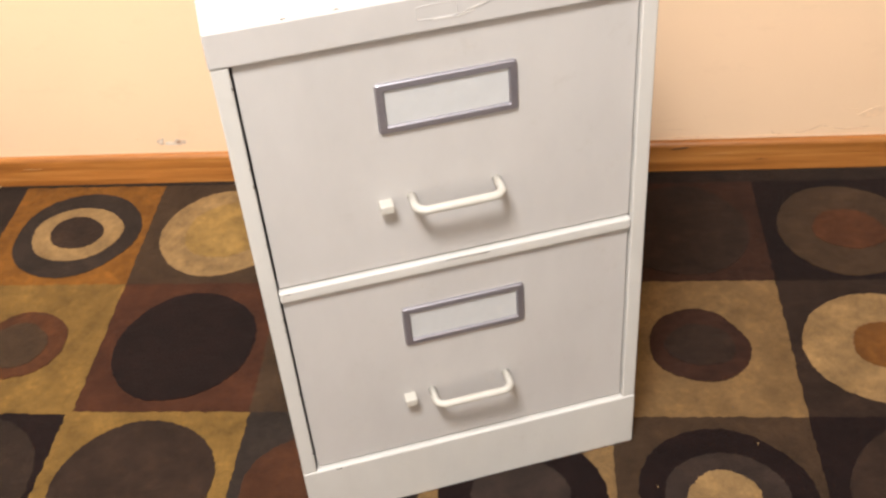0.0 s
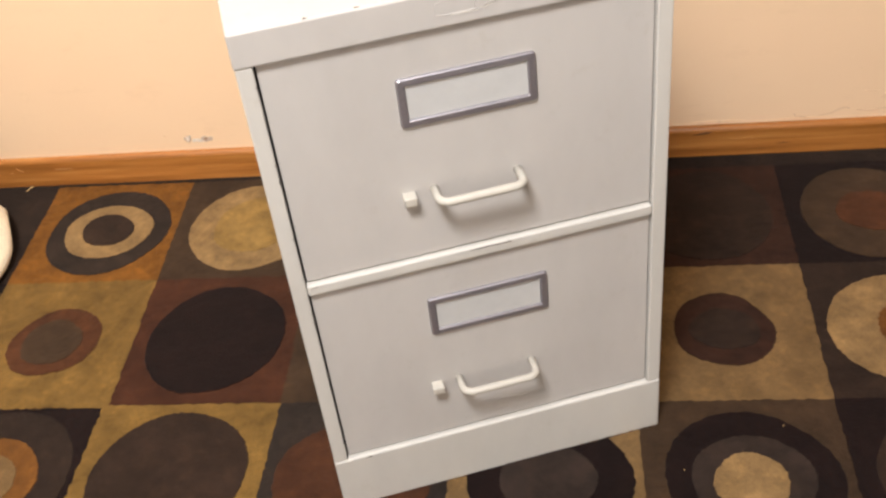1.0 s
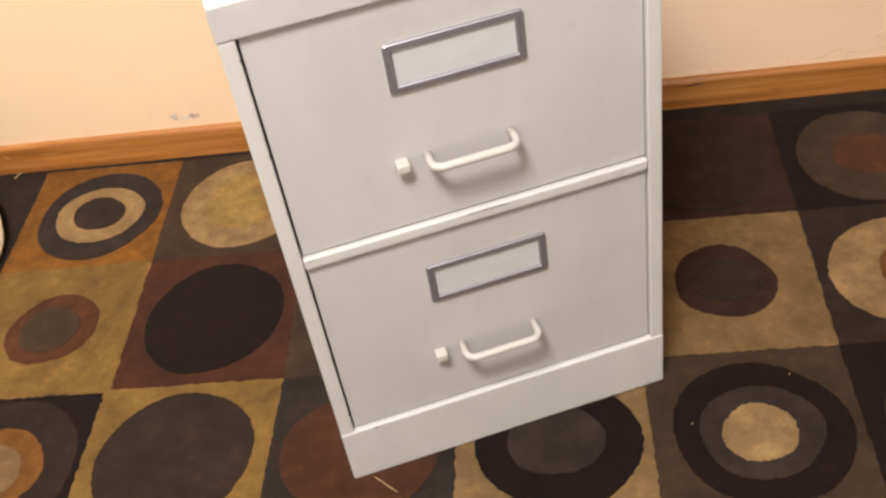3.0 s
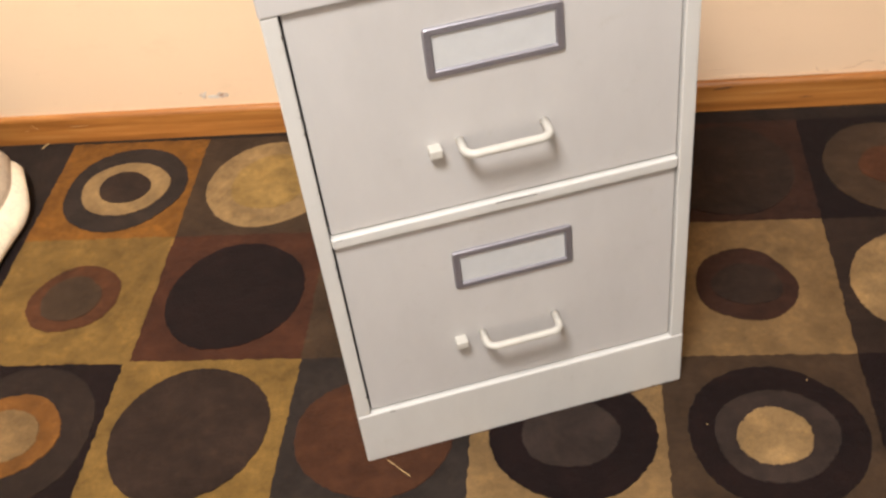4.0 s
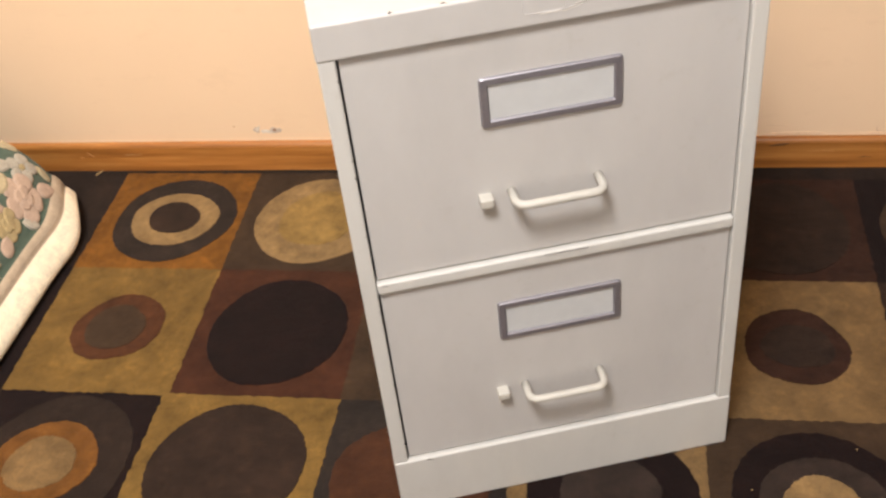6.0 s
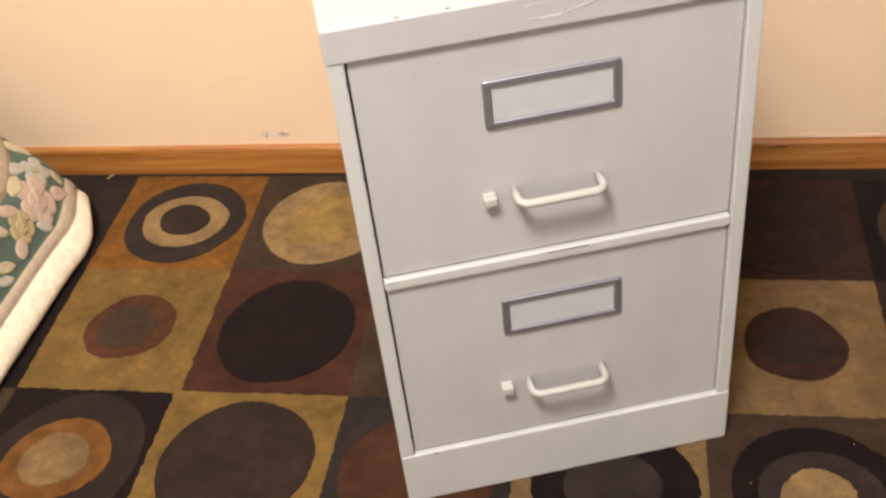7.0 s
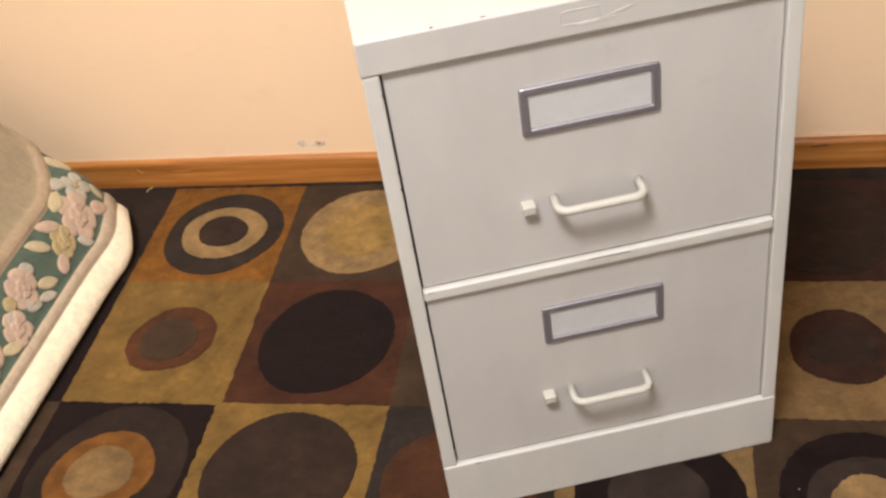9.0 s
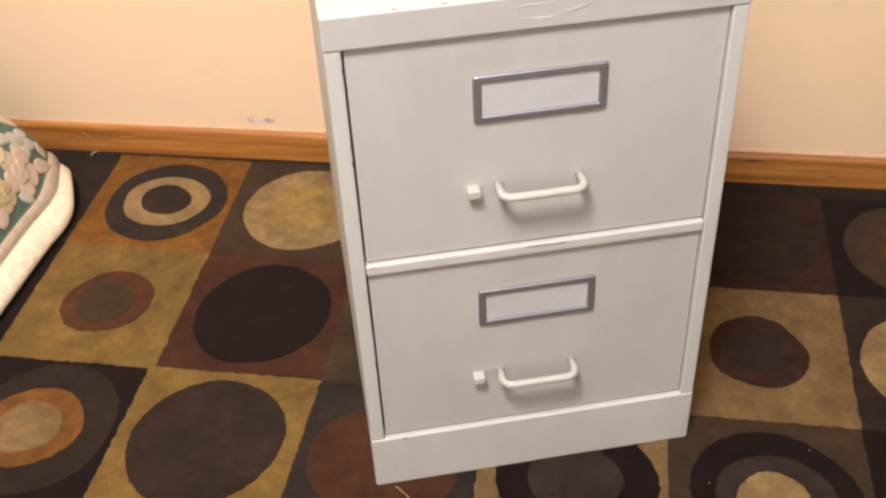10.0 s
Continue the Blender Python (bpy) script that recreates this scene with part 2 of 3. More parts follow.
structure("floor", rbox(X0 - 0.12, X1 + 0.12, Y0 - 0.12, WALL_Y + 0.12, -0.1, -0.002), wool("dark_floor_carpet", (70, 55, 44), G), "plain dark brown floor beneath the rug")
structure("wall_north", rbox(X0 - 0.12, X1 + 0.12, WALL_Y, WALL_Y + 0.12, -0.002, CEIL), M_WALL, "peach painted wall with scuffs near the skirting")
# unseen surfaces, tones and distances set for bounce light: pale south fills, tan sides cut
structure("wall_south", rbox(X0 - 0.12, X1 + 0.12, Y0 - 0.12, Y0, -0.002, CEIL), M_PALE, "unseen off-white wall, added to bounce fill light")
structure("wall_west", rbox(X0 - 0.12, X0, Y0, WALL_Y + 0.03, -0.002, CEIL), M_TANWALL, "unseen tan wall, toned to cut side bounce")
structure("wall_east", rbox(X1, X1 + 0.12, Y0, WALL_Y + 0.03, -0.002, CEIL), M_TANWALL, "unseen tan wall, toned to cut side bounce")
structure("ceiling", rbox(X0 - 0.12, X1 + 0.12, Y0 - 0.12, WALL_Y + 0.12, CEIL, CEIL + 0.1), M_CEIL, "unseen white ceiling that bounces light")


def baseboard():
    """A moulded board: flat face, eased top, run along the wall."""
    prof = [(SKIRT_Y - 0.0022, 0.0), (SKIRT_Y - 0.0022, 0.006), (SKIRT_Y - 0.0018, 0.014), (SKIRT_Y - 0.0005, 0.026), (SKIRT_Y, 0.031), (SKIRT_Y, 0.053), (SKIRT_Y + 0.0015, 0.0572), (SKIRT_Y + 0.004, 0.0600), (SKIRT_Y + 0.0065, 0.0613), (WALL_Y - 0.0005, 0.0618), (WALL_Y - 0.0005, 0.0)]
    bm = bmesh.new()
    xs = [X0 + (X1 - X0) * k / 60 for k in range(61)]
    rows = [[bm.verts.new((x, y + 0.0006 * math.sin(x * 9 + z * 20), z)) for y, z in prof] for x in xs]
    for a, b in zip(rows, rows[1:]):
        for k in range(len(prof)):
            bm.faces.new((a[k], a[(k + 1) % len(prof)], b[(k + 1) % len(prof)], b[k]))
    bmesh.ops.recalc_face_normals(bm, faces=bm.faces[:])
    return structure("baseboard", bm, M_WOOD, "orange-brown stained wooden baseboard with small nicks")


skirting = baseboard()


def wall_flake(outline, lift, mat, name, parent):
    bm = slab(outline, 0, lift, lift * 0.6)
    bmesh.ops.transform(bm, matrix=Matrix(((1, 0, 0, 0), (0, 0, -1, WALL_Y), (0, 1, 0, 0), (0, 0, 0, 1))), verts=bm.verts[:])
    return part(name, bm, mat, parent)


north = bpy.data.objects["wall_north"]
wall_flake(blob(-0.006, 0.087, 0.006, 0.0055, 5, 0.25), 0.0006, M_GREY, "torn_patch", north)
wall_flake(blob(-0.0025, 0.0885, 0.0028, 0.0075, 6, 0.15, turn=-0.5), 0.0018, M_PLASTER, "torn_flap", north)
wall_flake(blob(0.034, 0.086, 0.0105, 0.0066, 7, 0.25), 0.0006, M_GREY, "torn_patch", north)
wall_flake(blob(0.031, 0.0865, 0.0045, 0.0018, 8, 0.2, turn=0.5), 0.0016, M_CHIP2, "torn_flap", north)
wall_flake(blob(0.016, 0.083, 0.014, 0.004, 9, 0.2), 0.0004, M_PLASTER, "torn_patch", north)
for k, (x, z, a, b, turn, mat, kind) in enumerate([
        (0.977, 0.0842, 0.030, 0.0010, -0.02, M_SMUDGE, "scuff"), (1.287, 0.1175, 0.013, 0.0010, -0.06, M_SMUDGE, "scuff"),
        (1.295, 0.0765, 0.016, 0.0020, 0.10, M_SMUDGE, "scuff"), (1.335, 0.112, 0.034, 0.010, 0.25, M_SMUDGE, "scuff"),
        (1.02, 0.0665, 0.05, 0.0030, 0.0, M_SMUDGE, "scuff"), (1.16, 0.0665, 0.03, 0.0014, 0.0, M_SMUDGE, "scuff")]):
    wall_flake(blob(x, z, a, b, 20 + k, 0.15, turn=turn, ragged=0.0002), 0.0003 + 0.0001 * k, mat, kind, north)
for line in (((1.195, 0.0704), (1.208, 0.0716), (1.219, 0.0739), (1.229, 0.0800), (1.2387, 0.0850), (1.245, 0.0851), (1.251, 0.0826)),
             ((1.264, 0.0790), (1.276, 0.0768), (1.288, 0.0764), (1.300, 0.0789), (1.325, 0.0800)),
             ((1.1530, 0.0774), (1.1536, 0.0730), (1.1554, 0.0690), (1.165, 0.0692), (1.1746, 0.0686))):
    part("paint_crack", tube([(x, WALL_Y, z) for x, z in line], 0.0005, 6), M_CRACK, north)
wall_flake(blob(-0.05, 0.095, 0.0022, 0.0016, 32), 0.0004, M_SMUDGE, "nail_hole", north)
for k, (x, z, a, b, turn, mat) in enumerate([
        (-0.366, 0.0400, 0.007, 0.0016, -0.6, M_NICK), (-0.276, 0.0385, 0.016, 0.0011, 0.02, M_NICK), (-0.385, 0.033, 0.004, 0.0009, 0.3, M_NICK),
        (0.987, 0.0500, 0.016, 0.0022, 0.1, M_DARKNICK), (1.137, 0.0225, 0.012, 0.0010, 0.05, M_DARKNICK), (1.06, 0.036, 0.02, 0.0006, 0.03, M_NICK)]):
    bm = slab(blob(x, z, a, b, 40 + k, 0.3, 24, turn=turn), 0, 0.0009, 0.0006)
    bmesh.ops.transform(bm, matrix=Matrix(((1, 0, 0, 0), (0, 0, -1, SKIRT_Y - 0.0004 if z > 0.03 else SKIRT_Y - 0.0008), (0, 1, 0, 0), (0, 0, 0, 1))), verts=bm.verts[:])
    part("nick", bm, mat, skirting)

# the wall runs a third of a degree off the rug's weave
SKEW = Matrix.Translation((-0.1, 0.324, 0)) @ Matrix.Rotation(0.0065, 4, "Z") @ Matrix.Translation((0.1, -0.324, 0))
north.matrix_world = SKEW
skirting.matrix_world = SKEW

# ---- the patterned rug ----
rug = root("patterned_rug", pose(0, 0, 0), "large brown and tan wool rug with squares and ovals", "rug")
part("ground", rbox(-1.62, 2.16, -1.75, 0.311, -0.0015, 0.0005, 0), W["base"], rug)
COLS, CV = (-1.395, -1.117, -0.839, -0.559, -0.280, 0.0, 0.282, 0.553, 0.830, 1.107, 1.384, 1.661, 1.938), 0.2955


LEAN = ((-0.56, -0.024), (-0.28, -0.024), (0.0, -0.028), (0.28, -0.018), (0.553, 0.0), (0.83, 0.015), (1.107, 0.018), (1.4, 0.018))


def leaning(outline):
    """The hand-tufted columns lean a little outwards towards the wall."""
    xs, ks = [v[0] for v in LEAN], [v[1] for v in LEAN]
    return [(x + float(np.interp(x, xs, ks)) * max(y, -0.32), y) for x, y in outline]


def rug_square(col, row, ground, ovals):
    """One woven square at a column and row, with its ovals (colour, centre in the square, radii, wobble, turn)."""
    x0, x1, off = COLS[col + 5], COLS[col + 6], (-0.008 if col > 2 else 0)
    y1 = ((0.298 if col < 2 else 0.284) if row == 0 else (1 - row) * CV) + off
    y0 = -row * CV + off
    seed = col * 17 + row * 5 + 100
    # the weave wanders at one crossing: a column steps aside and a row sags
    if row >= 2:
        x0, x1 = (x0 - 0.009 if col == 0 else x0), (x1 - 0.009 if col == -1 else x1)
    if col <= -1:
        y0, y1 = (y0 - 0.0045 if row == 1 else y0), (y1 - 0.0045 if row == 2 else y1)
    sq = part("pattern_square", slab(leaning(patch(x0 - 0.0016, x1 + 0.0016, y0 - 0.0016, y1 + (0.0016 if row else 0), seed)), 0.0002, 0.0018 + 0.00015 * (col % 2) + 0.0003 * (row % 2), 0.0), W[ground], rug)
    z = 0.0022
    for n, (colour, cx, cy, a, b, wob, turn) in enumerate(ovals):
        part("oval", slab(blob(cx, cy, a, b, seed * 7 + n, wob, turn=turn), z - 0.001, z + 0.0012, 0.0006), W[colour], sq)
        z += 0.0012


rug_square(-1, 0, "ochre", [("charcoal", -0.136, 0.147, 0.120, 0.124, 0.03, 0), ("tan", -0.136, 0.146, 0.085, 0.081, 0.03, -0.3), ("umber", -0.137, 0.148, 0.053, 0.046, 0.04, -0.4)])
rug_square(-2, 1, "black", [("umber", -0.420, -0.150, 0.115, 0.122, 0.03, 0)])
rug_square(0, 0, "taupe", [("tan", 0.149, 0.149, 0.122, 0.128, 0.02, 0), ("honey", 0.146, 0.150, 0.074, 0.078, 0.05, 0)])
rug_square(-1, 1, "olive", [("redbrown", -0.134, -0.151, 0.079, 0.080, 0.035, 0), ("taupe", -0.138, -0.153, 0.053, 0.052, 0.05, 0.2)])
rug_square(0, 1, "mahogany", [("black", 0.147, -0.150, 0.115, 0.126, 0.02, -0.3)])
rug_square(-1, 2, "black", [("base", -0.131, -0.444, 0.125, 0.134, 0.03, 0), ("amber", -0.140, -0.446, 0.085, 0.081, 0.04, 0.3), ("fawn", -0.141, -0.447, 0.056, 0.050, 0.05, 0.3)])
rug_square(0, 2, "olive", [("umber", 0.142, -0.438, 0.116, 0.125, 0.02, -0.5)])
rug_square(1, 2, "storm", [("rust", 0.418, -0.445, 0.116, 0.106, 0.03, 0)])
rug_square(2, 2, "fawn", [("black", 0.696, -0.448, 0.116, 0.109, 0.03, 0), ("slate", 0.694, -0.446, 0.066, 0.060, 0.04, 0)])
rug_square(3, 2, "taupe", [("black", 0.970, -0.449, 0.118, 0.120, 0.025, 0), ("slate", 0.969, -0.451, 0.081, 0.079, 0.04, 0), ("tan", 0.966, -0.454, 0.051, 0.048, 0.05, 0)])
rug_square(3, 1, "fawn", [("maroon", 0.967, -0.157, 0.078, 0.079, 0.05, 0), ("umber", 0.969, -0.158, 0.052, 0.047, 0.05, 0)])
# red-brown square, toned down to maroon to take in the cabinet's shadow
rug_square(3, 0, "maroon", [("umber", 0.972, 0.135, 0.117, 0.125, 0.03, 0)])
rug_square(4, 0, "black", [("taupe", 1.252, 0.130, 0.117, 0.124, 0.02, 0), ("redbrown", 1.256, 0.128, 0.060, 0.056, 0.05, 0)])
rug_square(4, 1, "umber", [("tan", 1.243, -0.162, 0.118, 0.122, 0.02, 0), ("amber", 1.249, -0.160, 0.053, 0.049, 0.05, 0)])
rug_square(4, 2, "black", [("umber", 1.25, -0.440, 0.115, 0.120, 0.03, 0)])
rug_square(1, 0, "olive", [("umber", 0.415, 0.15, 0.11, 0.12, 0.03, 0)])
rug_square(1, 1, "taupe", [("rust", 0.415, -0.15, 0.11, 0.12, 0.03, 0)])
rug_square(2, 1, "taupe", [("black", 0.69, -0.15, 0.11, 0.12, 0.03, 0)])
rug_square(2, 0, "black", [("umber", 0.69, 0.15, 0.11, 0.12, 0.03, 0)])

# the pattern runs on over the rest of the rug
FIELDS = ("olive", "umber", "taupe", "black", "ochre", "mahogany")
ROUNDS = (("umber", "amber"), ("rust",), ("black", "slate", "tan"), ("taupe", "olive"), ("charcoal", "tan"), ("black",))
rest = [(5, r) for r in (0, 1, 2)] + [(c, r) for r in (1, 2) for c in (-5, -4, -3)] + [(-2, 2)] + [(c, r) for r in (3, 4, 5) for c in range(-5, 7)] + [(6, r) for r in (0, 1, 2)]
for c, r in rest:
    x, y = (COLS[c + 5] + COLS[c + 6]) / 2, (0.139 if r == 0 else (0.5 - r) * CV)
    k = (2 * c + 3 * r) % 6
    rug_square(c, r, FIELDS[k], [(colour, x, y, 0.116 - 0.034 * n, 0.122 - 0.036 * n, 0.03 + 0.01 * n, 0) for n, colour in enumerate(ROUNDS[k])])

lint = part("lint_thread", tube([(0.4440, -0.4920, 0.0050), (0.4555, -0.5008, 0.0052), (0.4665, -0.5105, 0.0052), (0.4772, -0.5185, 0.0050)], 0.0006, 6), M_LINT)
tagged(lint, "short pale thread lying on the patterned rug", "thread")
chip = part("wood_splinter", tube([(-0.356, 0.288, 0.003), (-0.352, 0.295, 0.005), (-0.347, 0.303, 0.0045)], 0.0013, 6), M_LINT)
tagged(chip, "small pale splinter lying on the rug by the baseboard", "splinter")
for k, (x, y, mat, word) in enumerate(((0.8794, -0.4329, M_LINT, "pale"), (1.0238, -0.3563, M_LINT, "pale"), (0.9999, -0.2871, M_CHIP, "dark"))):
    speck = part("lint_speck", slab(blob(x, y, 0.0010, 0.0007, 300 + k, 0.25, 12, turn=k, ragged=0.0001), 0.0022, 0.0052 if k < 2 else 0.0036, 0.0003), mat)
    tagged(speck, "tiny %s speck of lint lying on the patterned rug" % word, "lint", "lint specks")

# ---- the filing cabinet ----
CAB = ROOM
cab = root("filing_cabinet", CAB, "cream painted steel two-drawer filing cabinet standing on the patterned rug", "filing cabinet")
HW, DEPTH = 0.2285, 0.665
bm = rbox(-HW, -HW + 0.0015, 0.002, DEPTH, 0.002, 0.687, 0)
part("side_panel", bm, M_STEEL, cab)
part("side_panel", rbox(HW - 0.0015, HW, 0.002, DEPTH, 0.002, 0.687, 0), M_STEEL, cab)
part("back_panel", rbox(-HW + 0.002, HW - 0.002, DEPTH - 0.0015, DEPTH, 0.002, 0.687, 0), M_STEEL, cab)
# near-black filler block, its colour gives the shade in the drawer gaps
part("dark_filler", rbox(-HW + 0.004, HW - 0.004, 0.032, DEPTH - 0.004, 0.01, 0.682, 0), M_DARK, cab)
for s in (-1, 1):
    a, b = sorted((s * HW, s * 0.2105))
    part("stile", rbox(a, b, 0.0, 0.03, 0.0945, 0.6875, 0.002), M_TRIM, cab)
part("divider_rail", rbox(-0.2100, 0.2100, -0.001, 0.03, 0.386, 0.4015, 0.0028, 3), M_TRIM, cab)
part("toe_kick", rbox(-HW - 0.0005, HW + 0.0005, -0.0012, 0.03, 0.0015, 0.0955, 0.003, 3), M_TRIM, cab)


def cabinet_top():
    """A folded steel lid with rolled edges and a shallow pressed badge."""
    bm = rbox(-HW - 0.001, HW + 0.001, -0.0014, DEPTH + 0.001, 0.6872, 0.7265, 0.0028, 3)
    return part("top", bm, M_STEEL, cab)


top = cabinet_top()
# the pressed badge: a shallow raised rim
rim = []
for k in range(48):
    t = 2 * math.pi * k / 48
    c, s = math.cos(t), math.sin(t)
    rim.append((-0.0045 + 0.0205 * math.copysign(abs(c) ** 0.3, c), -0.0011, 0.7082 + 0.0074 * math.copysign(abs(s) ** 0.3, s)))
bm = tube(rim + rim[:1], 0.0008, 8)
part("badge_rim", bm, M_STEEL, top)


def face_chip(x, z, a, b, seed, y, parent, turn=0.0, mat=None):
    bm = slab(blob(x, z, a, b, seed, 0.25, 26, turn=turn, ragged=0.0004), 0, 0.0004, 0.0002)
    bmesh.ops.transform(bm, matrix=Matrix(((1, 0, 0, 0), (0, 0, -1, y), (0, 1, 0, 0), (0, 0, 0, 1))), verts=bm.verts[:])
    return part("paint_chip", bm, mat or M_CHIP, parent)


for k, (x, z, a, b, turn, mat) in enumerate([
        (0.017, 0.7005, 0.0035, 0.0006, 0.1, M_DENT), (0.030, 0.7036, 0.012, 0.0004, 0.24, M_DENT), (0.046, 0.7075, 0.006, 0.0003, 0.3, M_DENT),
        (0.003, 0.6998, 0.013, 0.0010, 0.02, M_RUB), (0.024, 0.7008, 0.010, 0.0008, 0.2, M_RUB), (0.036, 0.7068, 0.009, 0.0006, 0.2, M_RUB)]):
    face_chip(x, z, a, b, 160 + k, -0.0015, top, turn, mat)
rail = bpy.data.objects["divider_rail"]
for k, (x, z, a, b, mat) in enumerate([
        (0.000, 0.3988, 0.017, 0.0005, M_CHIP), (0.024, 0.3984, 0.014, 0.0005, M_CHIP), (0.012, 0.3974, 0.022, 0.0007, M_RUB),
        (-0.199, 0.3985, 0.0011, 0.0006, M_CHIP), (-0.203, 0.3990, 0.0009, 0.0005, M_CHIP)]):
    face_chip(x, z, a, b, 170 + k, -0.0012, rail, 0.0, mat)
kick = bpy.data.objects["toe_kick"]
face_chip(-0.182, 0.0925, 0.004, 0.0007, 64, -0.0014, kick)
for k, (x, a, b) in enumerate(((-0.205, 0.004, 0.0010), (-0.16, 0.003, 0.0008), (-0.06, 0.005, 0.0010), (0.01, 0.006, 0.0009), (0.045, 0.007, 0.0014), (0.068, 0.004, 0.0010),
                               (0.092, 0.009, 0.0016), (0.113, 0.003, 0.0022), (0.131, 0.008, 0.0015), (0.152, 0.006, 0.0021), (0.170, 0.008, 0.0014), (0.188, 0.004, 0.0020), (0.205, 0.007, 0.0015), (0.221, 0.003, 0.0012))):
    face_chip(x, 0.0030, a, b, 70 + k, -0.0014, kick, 0.0, M_RUST if k % 3 else M_CHIP)
for k, (x, y) in enumerate([(-0.1005, 0.0012), (-0.1525, 0.0012)]):
    part("paint_chip", slab(blob(x, y, 0.0022, 0.0008, 80 + k, 0.25, 20), 0.7264, 0.7268, 0.0001), M_CHIP, top)


def drawer(shift, low):
    d = part("drawer", rbox(-0.2080, 0.2092, 0.0054, 0.028, low, 0.6855 + shift, 0.0016), M_STEEL, cab)
    zc = 0.6085 + shift
    # label holder: a pressed bevelled frame with an opening
    bm = bmesh.new()
    ox, oz, ix, iz = 0.0752, 0.0292, 0.0655, 0.0200
    rings = []
    for hx, hz, y, rc in ((ox, oz, 0.0056, 0.004), (ox, oz, 0.0026, 0.004), (ox - 0.0014, oz - 0.0014, 0.0012, 0.003), (ix + 0.0022, iz + 0.0022, 0.0010, 0.002), (ix + 0.0006, iz + 0.0006, 0.0024, 0.0012), (ix, iz, 0.0056, 0.001)):
        ring = []
        for sx, sz, t0 in ((1, -1, -90), (1, 1, 0), (-1, 1, 90), (-1, -1, 180)):
            for k in range(5):
                t = radians(t0 + 90 * k / 4)
                ring.append(bm.verts.new((0.001 + sx * (hx - rc) + rc * math.cos(t), y, zc + sz * (hz - rc) + rc * math.sin(t))))
        rings.append(ring)
    for a, b in zip(rings, rings[1:]):
        for k in range(20):
            bm.faces.new((a[k], a[(k + 1) % 20], b[(k + 1) % 20], b[k]))
    bmesh.ops.recalc_face_normals(bm, faces=bm.faces[:])
    part("label_holder", bm, M_ALU, d, "grey metal label frame")
    part("label_card", rbox(0.001 - ix - 0.001, 0.001 + ix + 0.001, 0.0042, 0.0056, zc - iz - 0.001, zc + iz + 0.001), M_CARD, d, "blank off-white card")
    # bow handle
    zh, r, yb = 0.4935 + shift, 0.0050, -0.026
    pts = []
    for sx in (-1, 1):
        arc = [(0.0008 + sx * 0.0485, 0.0065, zh), (0.0008 + sx * 0.0485, -0.0135, zh)]
        for k in range(1, 8):
            t = math.pi / 2 * k / 8
            arc.append((0.0008 + sx * (0.0485 - 0.0125 * (1 - math.cos(t))), -0.0135 - 0.0125 * math.sin(t), zh))
        arc.append((0.0008 + sx * 0.0355, yb, zh))
        pts += arc if sx < 0 else arc[::-1]
    part("handle", tube(pts, r, 14), M_IVORY, d, "ivory bow handle", smooth=True)
    # thumb latch
    part("latch_button", rbox(-0.0847, -0.0695, -0.0085, 0.0065, 0.4845 + shift, 0.4957 + shift, 0.0018, 3), M_IVORY, d, "small square ivory latch button")
    return d


drawer(0.0, 0.4035)
drawer(-0.302, 0.0980)
# paint worn off along the edge of the stile beside the drawers
side = bpy.data.objects["stile"]
for k, (z, b) in enumerate(((0.664, 0.003), (0.571, 0.002), (0.549, 0.0035), (0.472, 0.002), (0.36, 0.003), (0.345, 0.0018), (0.24, 0.0025), (0.131, 0.002))):
    face_chip(-0.2114, z, 0.0005, 0.8 * b, 90 + k, -0.0002, side)

# ---- the floral rug lying in a heap ----
heap = root("floral_rug", pose(0, 0, 0), "thick carved floral rug, cream and green, bunched up on the floor", "rug")
EDGE_X, FAR_Y, RW, RL = -0.2915, 0.2270, 1.70, 1.25
# how far in along the pile, how far in plan, how high
FALL = ((0.0, 0.0, 0.012), (0.05, 0.031, 0.0515), (0.10, 0.061, 0.092), (0.16, 0.092, 0.1425), (0.22, 0.140, 0.179), (0.28, 0.180, 0.223), (0.36, 0.235, 0.282), (0.47, 0.300, 0.370), (0.60, 0.370, 0.480), (0.72, 0.450, 0.575), (0.85, 0.560, 0.630))


def hump(p):
    """Plan distance and height of the heap at p metres in from its edge along the pile, both sides alike, eased over the bends."""
    q = min(p, RW - p)
    near = [abs(q + 0.008 * k) for k in (-2, -1, 0, 1, 2)] if q > 0.02 else [q]
    x = float(np.mean(np.interp(near, [f[0] for f in FALL], [f[1] for f in FALL])))
    z = float(np.mean(np.interp(near, [f[0] for f in FALL], [f[2] for f in FALL])))
    return (x if p <= RW / 2 else 2 * FALL[-1][1] - x), z


def drape(p, q):
    """The pile surface at p from the side edge and q from the far end."""
    x, z = hump(p)
    q = max(0.0, q - 0.173 * z * max(0.0, 1 - q / 0.45))  # the end hangs down where the heap is high
    e = min(q, RL - q)
    low = max(0.0, 1 - min(p, RW - p) / 0.2)
    low = low * low * (3 - 2 * low)
    s = 0.105 + 0.055 * low
    g = 1.0 if e >= s else math.sin(math.pi / 2 * e / s)
    tuck = 0.033 * max(0.0, 1 - min(p, RW - p) / 0.2) ** 0.7 * max(0.0, 1 - q / 0.2)  # the corner is drawn in
    swell = 0.009 * low * max(0.0, 1 - abs(q - 0.11) / 0.13)
    return Vector((EDGE_X + swell - 0.011 * q - x, FAR_Y - 0.030 * low - tuck - q * 0.98, 0.012 + (z - 0.012) * g + 0.003 * math.sin(7 * q + 3 * p) * min(1, p / 0.1)))


def drape_normal(p, q):
    e = 0.004
    a = drape(p + e, q) - drape(p - e, q)
    b = drape(p, q + e) - drape(p, q - e)
    n = b.cross(a).normalized()
    return n if n.z > 0 else -n


